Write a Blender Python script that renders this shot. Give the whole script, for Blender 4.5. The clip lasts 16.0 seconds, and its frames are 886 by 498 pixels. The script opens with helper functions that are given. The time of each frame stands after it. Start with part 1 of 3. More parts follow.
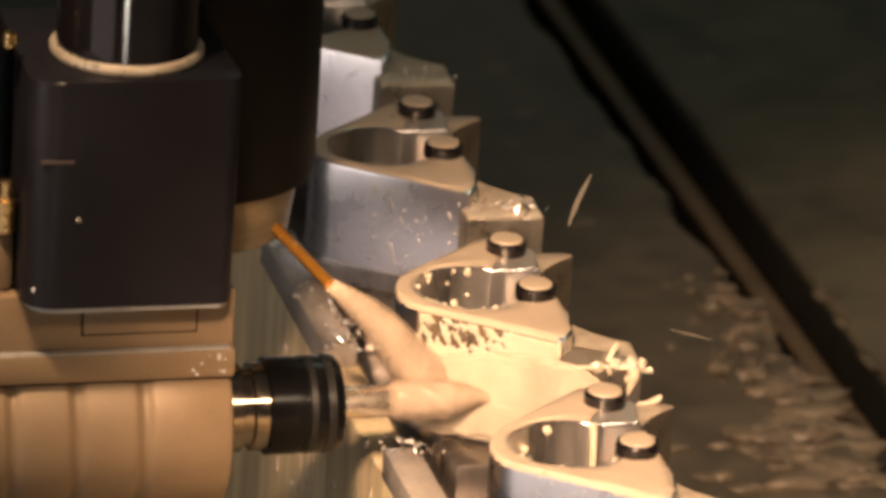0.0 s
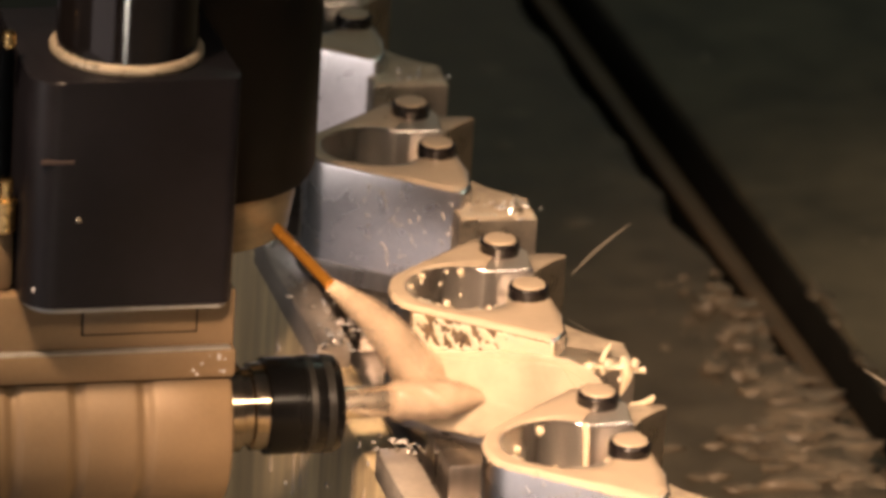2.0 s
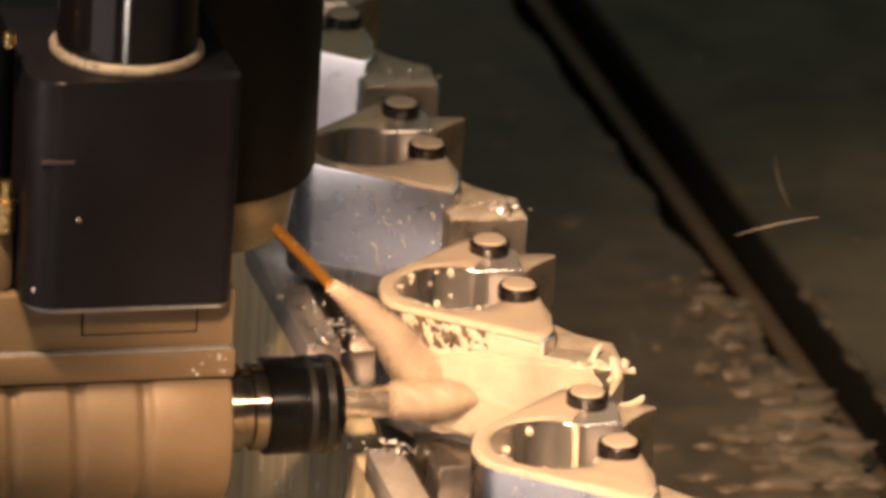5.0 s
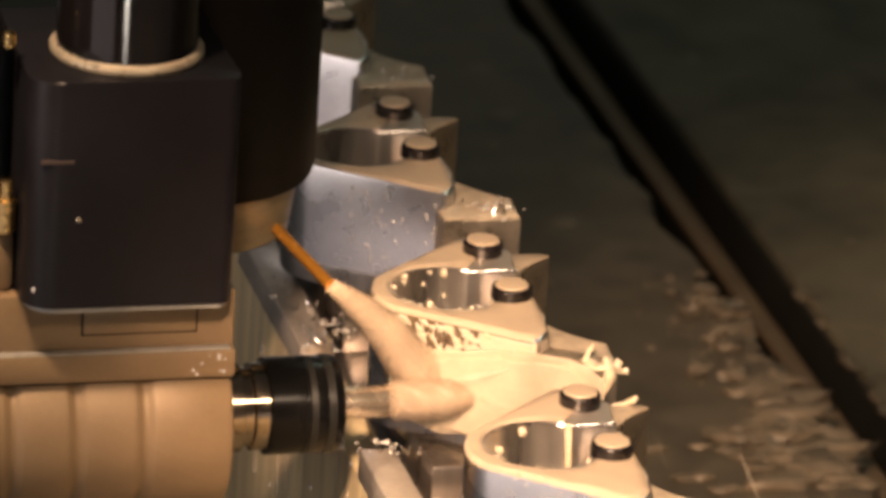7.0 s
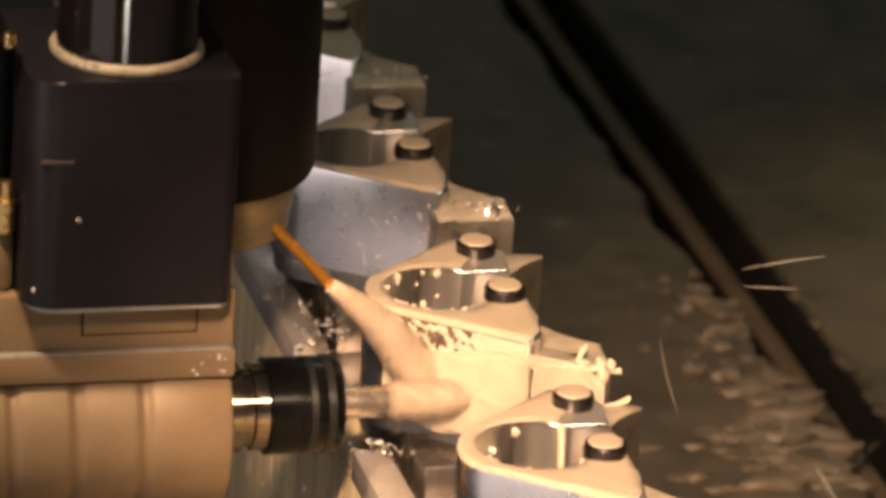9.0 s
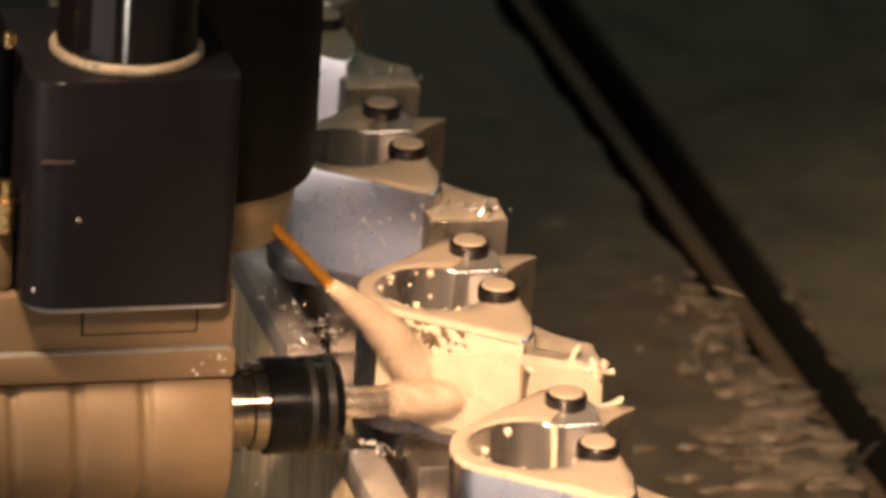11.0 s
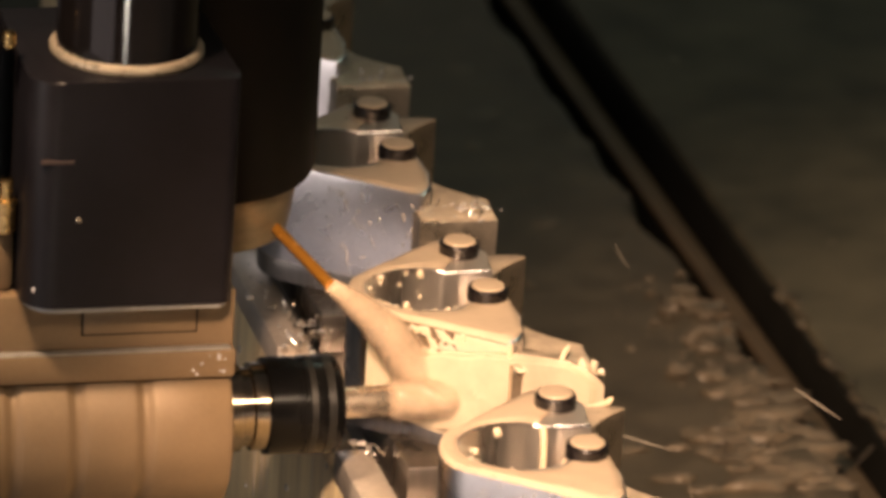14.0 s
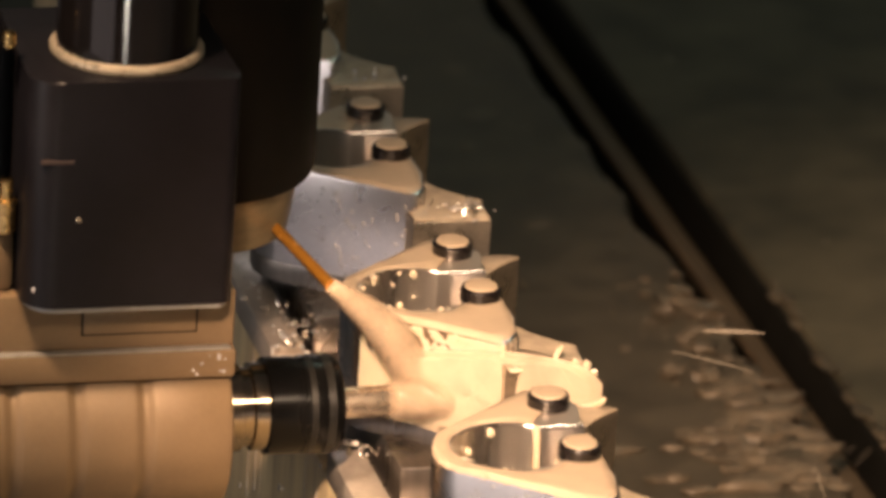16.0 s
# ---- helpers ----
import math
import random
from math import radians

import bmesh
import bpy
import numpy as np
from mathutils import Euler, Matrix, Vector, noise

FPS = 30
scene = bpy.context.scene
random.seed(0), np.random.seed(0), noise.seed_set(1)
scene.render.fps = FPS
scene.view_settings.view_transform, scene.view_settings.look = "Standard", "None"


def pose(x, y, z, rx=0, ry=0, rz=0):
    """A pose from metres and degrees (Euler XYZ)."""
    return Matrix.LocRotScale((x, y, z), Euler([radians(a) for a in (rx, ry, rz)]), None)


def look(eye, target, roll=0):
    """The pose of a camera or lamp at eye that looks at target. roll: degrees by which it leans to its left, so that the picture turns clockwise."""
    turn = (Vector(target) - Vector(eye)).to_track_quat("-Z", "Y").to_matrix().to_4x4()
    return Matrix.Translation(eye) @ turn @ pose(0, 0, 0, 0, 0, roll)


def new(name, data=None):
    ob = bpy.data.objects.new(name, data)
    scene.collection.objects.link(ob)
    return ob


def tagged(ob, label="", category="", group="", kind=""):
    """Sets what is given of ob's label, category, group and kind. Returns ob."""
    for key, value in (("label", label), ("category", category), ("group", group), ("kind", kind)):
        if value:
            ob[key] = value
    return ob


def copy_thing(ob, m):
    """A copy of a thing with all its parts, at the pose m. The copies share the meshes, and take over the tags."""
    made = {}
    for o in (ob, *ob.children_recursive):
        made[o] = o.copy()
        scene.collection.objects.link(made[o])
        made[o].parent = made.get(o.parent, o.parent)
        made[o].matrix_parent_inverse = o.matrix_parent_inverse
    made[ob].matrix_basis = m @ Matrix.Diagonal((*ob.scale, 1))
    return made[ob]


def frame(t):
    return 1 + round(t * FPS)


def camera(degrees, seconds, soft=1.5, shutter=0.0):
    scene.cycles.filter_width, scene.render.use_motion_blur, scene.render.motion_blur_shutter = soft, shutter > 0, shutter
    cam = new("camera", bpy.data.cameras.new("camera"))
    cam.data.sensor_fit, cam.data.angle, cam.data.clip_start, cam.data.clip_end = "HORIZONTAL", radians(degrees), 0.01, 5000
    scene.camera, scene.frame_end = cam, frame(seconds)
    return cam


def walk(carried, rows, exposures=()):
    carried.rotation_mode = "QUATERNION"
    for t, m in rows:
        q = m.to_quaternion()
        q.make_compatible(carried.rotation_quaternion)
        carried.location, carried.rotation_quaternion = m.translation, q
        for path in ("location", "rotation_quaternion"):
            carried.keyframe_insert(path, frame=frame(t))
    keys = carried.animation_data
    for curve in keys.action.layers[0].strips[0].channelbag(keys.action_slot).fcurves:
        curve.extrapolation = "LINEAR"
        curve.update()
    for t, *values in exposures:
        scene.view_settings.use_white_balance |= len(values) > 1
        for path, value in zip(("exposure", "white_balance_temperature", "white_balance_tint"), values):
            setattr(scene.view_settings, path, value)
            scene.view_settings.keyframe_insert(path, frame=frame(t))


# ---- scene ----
cam = camera(7.165, 16.0, soft=3.8)
cam.data.dof.use_dof, cam.data.dof.focus_distance, cam.data.dof.aperture_fstop = True, 2.06, 20.0   # the table and the far clamps lie out of focus
EYE = (-0.5222, -1.8859, 0.7799)
AIM = (-0.01833, 0.00394, -0.00229)
VIEW = look(EYE, AIM, 3.593)
walk(cam, [(0.0, VIEW), (16.0, VIEW)], exposures=[(0.0, 0.0), (16.0, 0.0)])

PITCH = 0.115          # spacing of the clamps along the fixture
FEED = -0.01654        # table feed over the whole clip, along x

# ---------------------------------------------------------------- light
world = bpy.data.worlds.new("world")
scene.world = world
world.use_nodes = True
world.node_tree.nodes["Background"].inputs[0].default_value = (0.5, 0.55, 0.62, 1)
world.node_tree.nodes["Background"].inputs[1].default_value = 0.02


def lamp(name, kind, place, target, power, colour, **more):
    data = bpy.data.lights.new(name, kind)
    data.energy, data.color = power, colour
    if kind == "SPOT":
        data.spot_size, data.spot_blend = radians(more["cone"]), more["blend"]
        data.shadow_soft_size = more["size"]
    if kind == "AREA":
        data.shape, data.size, data.size_y = "RECTANGLE", more["size"], more["size_y"]
    ob = new(name, data)
    ob.matrix_world = look(place, target)
    return ob


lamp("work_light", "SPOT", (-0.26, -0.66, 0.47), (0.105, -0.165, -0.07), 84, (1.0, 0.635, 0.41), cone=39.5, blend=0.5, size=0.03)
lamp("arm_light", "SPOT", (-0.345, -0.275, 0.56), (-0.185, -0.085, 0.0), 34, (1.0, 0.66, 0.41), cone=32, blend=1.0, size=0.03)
# Unseen lamp, added where the clamps' bevels mirror it as bright lines.
lamp("edge_glint", "AREA", (-0.78, 0.02, 1.30), (-0.02, 0.0, 0.0), 1.6, (1.0, 0.84, 0.66), size=0.9, size_y=0.10)
# Unseen greenish fill, added to lift the far table and the right side.
lamp("table_fill", "AREA", (0.85, 0.90, 1.25), (0.55, 0.50, -0.16), 2.3, (0.78, 1.0, 0.80), size=1.0, size_y=0.06)
# Added area fill from the left, unseen; the wall there has no opening.
lamp("side_fill", "AREA", (-1.50, -0.55, 0.22), (0.0, 0.0, -0.02), 3.4, (1.0, 0.885, 0.85), size=0.8, size_y=0.4)
# Large low panel, added unseen so the clamps' front faces mirror an even grey.
lamp("face_fill", "AREA", (-1.58, -0.75, -0.44), (-0.02, 0.05, -0.02), 2.9, (1.0, 0.82, 0.79), size=1.9, size_y=0.6)
# Unseen; added for glints along the shank and nose and to fill the head's front.
lamp("front_fill", "AREA", (0.10, -0.72, 0.48), (-0.10, -0.058, 0.0), 1.3, (1.0, 0.74, 0.50), size=0.10, size_y=0.04)
# Small unseen lamp, added low in front to put highlights on upright black parts.
lamp("collar_glint", "AREA", (-0.290, -0.68, -0.105), (-0.10, -0.05, 0.06), 0.22, (1.0, 0.88, 0.74), size=0.05, size_y=0.03)

# ---------------------------------------------------------------- materials


def material(name, colour, rough=0.5, metal=0.0, vary=0.25, scale=60.0, fine=600.0, bump=0.0002,
             rough_vary=0.15, stretch=(1, 1, 1), coat=0.0, alpha=1.0, transmission=0.0, tint=None, spec=0.5, milky=0.0, patchy=0.0):
    m = bpy.data.materials.new(name)
    m.use_nodes = True
    nt = m.node_tree
    b = nt.nodes["Principled BSDF"]
    geo = nt.nodes.new("ShaderNodeTexCoord")
    mp = nt.nodes.new("ShaderNodeMapping")
    mp.inputs["Scale"].default_value = stretch
    nt.links.new(geo.outputs["Object"], mp.inputs["Vector"])
    big = nt.nodes.new("ShaderNodeTexNoise")
    big.inputs["Scale"].default_value, big.inputs["Detail"].default_value = scale, 5
    small = nt.nodes.new("ShaderNodeTexNoise")
    small.inputs["Scale"].default_value, small.inputs["Detail"].default_value = fine, 3
    for n in (big, small):
        nt.links.new(mp.outputs[0], n.inputs["Vector"])
    add = nt.nodes.new("ShaderNodeMath")
    add.operation = "MULTIPLY_ADD"
    nt.links.new(small.outputs["Fac"], add.inputs[0])
    add.inputs[1].default_value = 0.4
    nt.links.new(big.outputs["Fac"], add.inputs[2])
    ramp = nt.nodes.new("ShaderNodeMapRange")
    ramp.inputs["From Min"].default_value, ramp.inputs["From Max"].default_value = 0.42, 0.98
    nt.links.new(add.outputs[0], ramp.inputs["Value"])
    mix = nt.nodes.new("ShaderNodeMix")
    mix.data_type = "RGBA"
    lo = [c * (1 - vary) for c in colour]
    hi = [min(1, c * (1 + vary)) for c in (tint or colour)]
    mix.inputs[6].default_value, mix.inputs[7].default_value = (*lo, 1), (*hi, 1)
    nt.links.new(ramp.outputs[0], mix.inputs[0])
    nt.links.new(mix.outputs[2], b.inputs["Base Color"])
    rr = nt.nodes.new("ShaderNodeMapRange")
    rr.inputs["To Min"].default_value, rr.inputs["To Max"].default_value = max(0.02, rough - rough_vary), min(1, rough + rough_vary)
    nt.links.new(big.outputs["Fac"], rr.inputs["Value"])
    nt.links.new(rr.outputs[0], b.inputs["Roughness"])
    b.inputs["Specular IOR Level"].default_value = spec
    b.inputs["Subsurface Weight"].default_value = milky
    b.inputs["Subsurface Scale"].default_value = 0.004
    b.inputs["Subsurface Radius"].default_value = (1.0, 0.8, 0.6)
    b.inputs["Metallic"].default_value = metal
    b.inputs["Coat Weight"].default_value = coat
    b.inputs["Coat Roughness"].default_value = 0.12
    b.inputs["Alpha"].default_value = alpha
    if patchy:
        fog = nt.nodes.new("ShaderNodeMapRange")
        fog.inputs["From Min"].default_value, fog.inputs["From Max"].default_value = 0.30, 0.70
        fog.inputs["To Min"].default_value, fog.inputs["To Max"].default_value = max(0.0, alpha - patchy), min(1.0, alpha + patchy)
        nt.links.new(small.outputs["Fac"], fog.inputs["Value"])
        nt.links.new(fog.outputs[0], b.inputs["Alpha"])
    b.inputs["Transmission Weight"].default_value = transmission
    bp = nt.nodes.new("ShaderNodeBump")
    bp.inputs["Distance"].default_value = bump
    nt.links.new(add.outputs[0], bp.inputs["Height"])
    nt.links.new(bp.outputs[0], b.inputs["Normal"])
    return m


ALU = material("milled_aluminium", (0.74, 0.71, 0.70), 0.28, 1.0, 0.14, 90, 900, 0.00006, rough_vary=0.06)
ALU_TOP = material("wet_aluminium", (0.66, 0.60, 0.52), 0.32, 0.8, 0.15, 70, 500, 0.0001, coat=0.3)
ALU_FOOT = material("wet_foot_aluminium", (0.48, 0.42, 0.34), 0.30, 0.95, 0.3, 110, 600, 0.0001, coat=0.2)
ALU_BORE = material("bored_aluminium", (0.80, 0.78, 0.75), 0.30, 1.0, 0.12, 60, 400, 0.00005, stretch=(1, 1, 0.1))
STEEL = material("fixture_steel", (0.78, 0.60, 0.36), 0.42, 0.2, 0.4, 110, 700, 0.0003, stretch=(1, 1, 0.06), coat=0.4)
BAND = material("oily_band", (0.20, 0.165, 0.10), 0.35, 0.35, 0.3, 60, 500, 0.0001, stretch=(1, 1, 4))
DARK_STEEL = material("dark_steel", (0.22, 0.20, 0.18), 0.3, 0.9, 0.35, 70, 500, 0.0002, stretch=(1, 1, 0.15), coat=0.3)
RAIL_BROWN = material("brown_rail", (0.085, 0.061, 0.036), 0.45, 0.2, 0.35, 40, 300, 0.0002)
STEEL_TOP = material("rail_steel", (0.52, 0.47, 0.41), 0.4, 0.5, 0.25, 50, 400, 0.0001, coat=0.4)
BLACK_OXIDE = material("black_oxide_steel", (0.008, 0.0065, 0.0068), 0.25, 0.0, 0.3, 300, 1500, 0.00002, coat=0.2)
GLOSS_BLACK = material("gloss_black", (0.006, 0.005, 0.005), 0.12, 0.0, 0.3, 60, 600, 0.00001, rough_vary=0.03)
SLEEVE = material("black_sleeve", (0.0022, 0.0026, 0.0025), 0.5, 0.0, 0.3, 40, 300, 0.00003, spec=0.12)
NUT_BLACK = material("nut_black", (0.0028, 0.0028, 0.0028), 0.26, 0.0, 0.3, 80, 900, 0.00002, spec=0.18)
BLACK_PAINT = material("black_paint", (0.0054, 0.0050, 0.0067), 0.4, 0.0, 0.5, 25, 300, 0.00005, spec=0.25)
BRONZE = material("bronze_casting", (0.19, 0.132, 0.075), 0.5, 0.2, 0.12, 40, 700, 0.00008)
CHROME = material("bright_steel", (0.66, 0.57, 0.45), 0.26, 0.9, 0.08, 200, 900, 0.00002)
NOSE_STEEL = material("oily_steel", (0.42, 0.35, 0.26), 0.17, 1.0, 0.12, 200, 900, 0.00002)
RING = material("pale_ring", (0.38, 0.33, 0.25), 0.3, 0.4, 0.15, 200, 900, 0.00003)
# Grey reflections blurred by the nut's spin, painted as bands.
NUT_BAND = material("dull_band", (0.011, 0.011, 0.010), 0.4, 0.3, 0.4, 90, 500, 0.00003)
RIM = material("pale_metal", (0.32, 0.32, 0.30), 0.4, 0.4, 0.3, 120, 700, 0.00005)
MILK = material("milky_coolant", (0.60, 0.51, 0.37), 0.3, 0.0, 0.06, 90, 300, 0.0003, coat=0.15, milky=0.5)
SKIN = material("coolant_skin", (0.43, 0.35, 0.25), 0.32, 0.0, 0.12, 70, 300, 0.0003, coat=0.25)
# Dark reflection of the milling head, painted as a see-through brown.
MIRROR_BROWN = material("brown_reflection", (0.16, 0.115, 0.07), 0.35, 0.0, 0.5, 160, 600, 0.0001, alpha=0.75, coat=0.3)
TAN_FILM = material("coolant_layer", (0.40, 0.33, 0.24), 0.35, 0.15, 0.35, 140, 500, 0.0002, coat=0.3)
FOAM = material("coolant_foam", (0.60, 0.51, 0.37), 0.8, 0.0, 0.08, 120, 500, 0.0004, milky=0.8, spec=0.0)
WHIRL = material("coolant_whirl", (0.56, 0.44, 0.315), 1.0, 0.0, 0.10, 60, 170, 0.0, alpha=0.26, patchy=0.06, spec=0.0, rough_vary=0.0)
HAZE = material("coolant_haze", (0.66, 0.565, 0.42), 0.9, 0.0, 0.1, 110, 500, 0.0002, alpha=0.45, spec=0.0)
SCUFF = material("scuff", (0.045, 0.030, 0.026), 0.5, 0.0, 0.3, 300, 900, 0.00003)
SPRAY = material("coolant_spray", (0.74, 0.61, 0.45), 1.0, 0.0, 0.08, 60, 170, 0.0, alpha=0.36, patchy=0.08, spec=0.0, rough_vary=0.0)
DROP = material("coolant_drop", (0.8, 0.72, 0.58), 0.3, 0.0, 0.05, 200, 700, 0.0, alpha=0.08)
BEAD = material("coolant_bead", (0.72, 0.70, 0.68), 0.12, 0.5, 0.05, 200, 700, 0.0)
CHIP = material("aluminium_chip", (0.8, 0.77, 0.70), 0.2, 1.0, 0.1, 300, 900, 0.0001)
COPPER = material("orange_tube", (0.42, 0.19, 0.025), 0.25, 0.4, 0.15, 200, 900, 0.00003, stretch=(1, 1, 1), coat=0.6)
TABLE = material("wet_table", (0.028, 0.030, 0.022), 0.5, 0.0, 0.35, 22, 60, 0.0004, tint=(0.048, 0.046, 0.032), spec=0.25)
# TABLE's colour lightened: the brighter light past the gap is put into the base.
TABLE_LIT = material("lit_wet_table", (0.044, 0.045, 0.033), 0.5, 0.0, 0.35, 22, 60, 0.0004, tint=(0.070, 0.065, 0.045), spec=0.25)
# Shade deep in the gap, given as a near-black base colour.
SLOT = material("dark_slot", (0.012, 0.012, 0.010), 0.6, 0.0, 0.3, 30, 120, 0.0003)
SLUDGE = material("chip_sludge", (0.074, 0.062, 0.042), 0.5, 0.1, 0.35, 50, 220, 0.0004)
FLECK = material("wet_fleck", (0.112, 0.092, 0.064), 0.5, 0.1, 0.4, 60, 220, 0.0005)
HEAP = material("chip_heap", (0.125, 0.101, 0.069), 0.5, 0.05, 0.4, 60, 240, 0.0006)
# Near-black that paints the shade inside the gap; no such rubber parts are known.
SHADE_BLACK = material("shade_black", (0.008, 0.008, 0.007), 0.7, 0.0, 0.3, 40, 200, 0.0003, spec=0.08)
BRASS = material("brass_fitting", (0.55, 0.38, 0.16), 0.25, 1.0, 0.1, 200, 900, 0.00003)
GREY_PAINT = material("grey_paint", (0.36, 0.37, 0.40), 0.5, 0.0, 0.1, 6, 60, 0.0002)

# ---------------------------------------------------------------- mesh helpers
moving = []            # things that ride on the table, with their pose at the start


def rides(ob):
    moving.append((ob, ob.matrix_basis.copy()))
    return ob


def part(name, bm, mat, parent=None, label="", smooth=35):
    me = bpy.data.meshes.new(name)
    bmesh.ops.recalc_face_normals(bm, faces=bm.faces)
    if smooth:
        for fc in bm.faces:
            fc.smooth = True
        for e in bm.edges:
            e.smooth = len(e.link_faces) == 2 and e.calc_face_angle(0) < radians(smooth)
    bm.to_mesh(me)
    bm.free()
    for m in (mat if isinstance(mat, (list, tuple)) else [mat]):
        me.materials.append(m)
    ob = new(name, me)
    if parent:
        ob.parent = parent
    if label:
        ob["label"] = label
    return ob


def box(x0, x1, y0, y1, z0, z1, bevel=0.0, seg=2, bm=None):
    own = bmesh.new()
    bmesh.ops.create_cube(own, size=1)
    for v in own.verts:
        v.co = Vector(((x0 + x1) / 2 + v.co.x * (x1 - x0), (y0 + y1) / 2 + v.co.y * (y1 - y0), (z0 + z1) / 2 + v.co.z * (z1 - z0)))
    if bevel:
        bmesh.ops.bevel(own, geom=own.edges[:], offset=bevel, segments=seg, profile=0.5, affect="EDGES")
    return join(bm, own)


def join(bm, own):
    if bm is None:
        return own
    me = bpy.data.meshes.new("tmp")
    own.to_mesh(me)
    own.free()
    bm.from_mesh(me)
    bpy.data.meshes.remove(me)
    return bm


def prism(points, z0, z1, bevel=0.0, seg=2, vertical=False):
    bm = bmesh.new()
    bot = [bm.verts.new((x, y, z0)) for x, y in points]
    top = [bm.verts.new((x, y, z1)) for x, y in points]
    n = len(points)
    bm.faces.new(bot[::-1])
    cap = bm.faces.new(top)
    for i in range(n):
        bm.faces.new((bot[i], bot[(i + 1) % n], top[(i + 1) % n], top[i]))
    if bevel:
        bmesh.ops.bevel(bm, geom=list(cap.edges), offset=bevel, segments=seg, profile=0.5, affect="EDGES")
    return bm


def lathe(profile, axis="z", n=48, bm=None, m=None):
    """A turned body: profile rows of (along the axis, radius)."""
    own = bmesh.new()
    rings = []
    for h, r in profile:
        ring = []
        for i in range(n):
            a = 2 * math.pi * i / n
            c, s = r * math.cos(a), r * math.sin(a)
            ring.append(own.verts.new((c, s, h) if axis == "z" else (h, c, s)))
        rings.append(ring)
    for a, b in zip(rings, rings[1:]):
        for i in range(n):
            own.faces.new((a[i], a[(i + 1) % n], b[(i + 1) % n], b[i]))
    if profile[0][1] > 1e-6:
        own.faces.new(rings[0][::-1])
    if profile[-1][1] > 1e-6:
        own.faces.new(rings[-1])
    if m is not None:
        own.transform(m)
    return join(bm, own)


def tube(points, radii, n=14, bm=None, rough=0.0, seed=0):
    """A rounded body along a line of points."""
    own = bmesh.new()
    pts = [Vector(p) for p in points]
    rings = []
    for i, p in enumerate(pts):
        d = (pts[min(i + 1, len(pts) - 1)] - pts[max(i - 1, 0)]).normalized()
        u = d.orthogonal().normalized() if i == 0 else (u - d * u.dot(d)).normalized()
        w = d.cross(u)
        ring = []
        for k in range(n):
            a = 2 * math.pi * k / n
            q = p + (u * math.cos(a) + w * math.sin(a)) * radii[i]
            if rough:
                q += noise.noise_vector(q * 160 + Vector((seed, 0, 0))) * rough
            ring.append(own.verts.new(q))
        rings.append(ring)
    for a, b in zip(rings, rings[1:]):
        for k in range(n):
            own.faces.new((a[k], a[(k + 1) % n], b[(k + 1) % n], b[k]))
    own.faces.new(rings[0][::-1])
    own.faces.new(rings[-1])
    return join(bm, own)


def blob(r, at, squash=(1, 1, 1), rough=0.25, seed=0, bm=None, sub=2):
    own = bmesh.new()
    bmesh.ops.create_icosphere(own, subdivisions=sub, radius=1)
    for v in own.verts:
        k = 1 + rough * noise.noise(v.co * 1.6 + Vector((seed * 3.7, seed, 0)))
        v.co = Vector((v.co.x * squash[0], v.co.y * squash[1], v.co.z * squash[2])) * r * k + Vector(at)
    return join(bm, own)


def arc(cx, cy, r, a0, a1, n):
    return [(cx + r * math.cos(radians(a0 + (a1 - a0) * i / n)), cy + r * math.sin(radians(a0 + (a1 - a0) * i / n))) for i in range(n + 1)]


def thing(name, label, category, group="", at=(0, 0, 0)):
    ob = new(name)
    ob.location = at
    return tagged(ob, label, category, group)

# ---------------------------------------------------------------- machine table and enclosure


def ragged_edge(x, seed, amount, step=0.004, y0=-0.5, y1=0.9):
    """An uneven line along y near x."""
    n = int((y1 - y0) / step)
    return [(x + amount * noise.noise(Vector((seed, (y0 + i * step) * 28, 0))) + amount * 0.6 * noise.noise(Vector((seed, (y0 + i * step) * 95, 3))), y0 + i * step) for i in range(n + 1)]


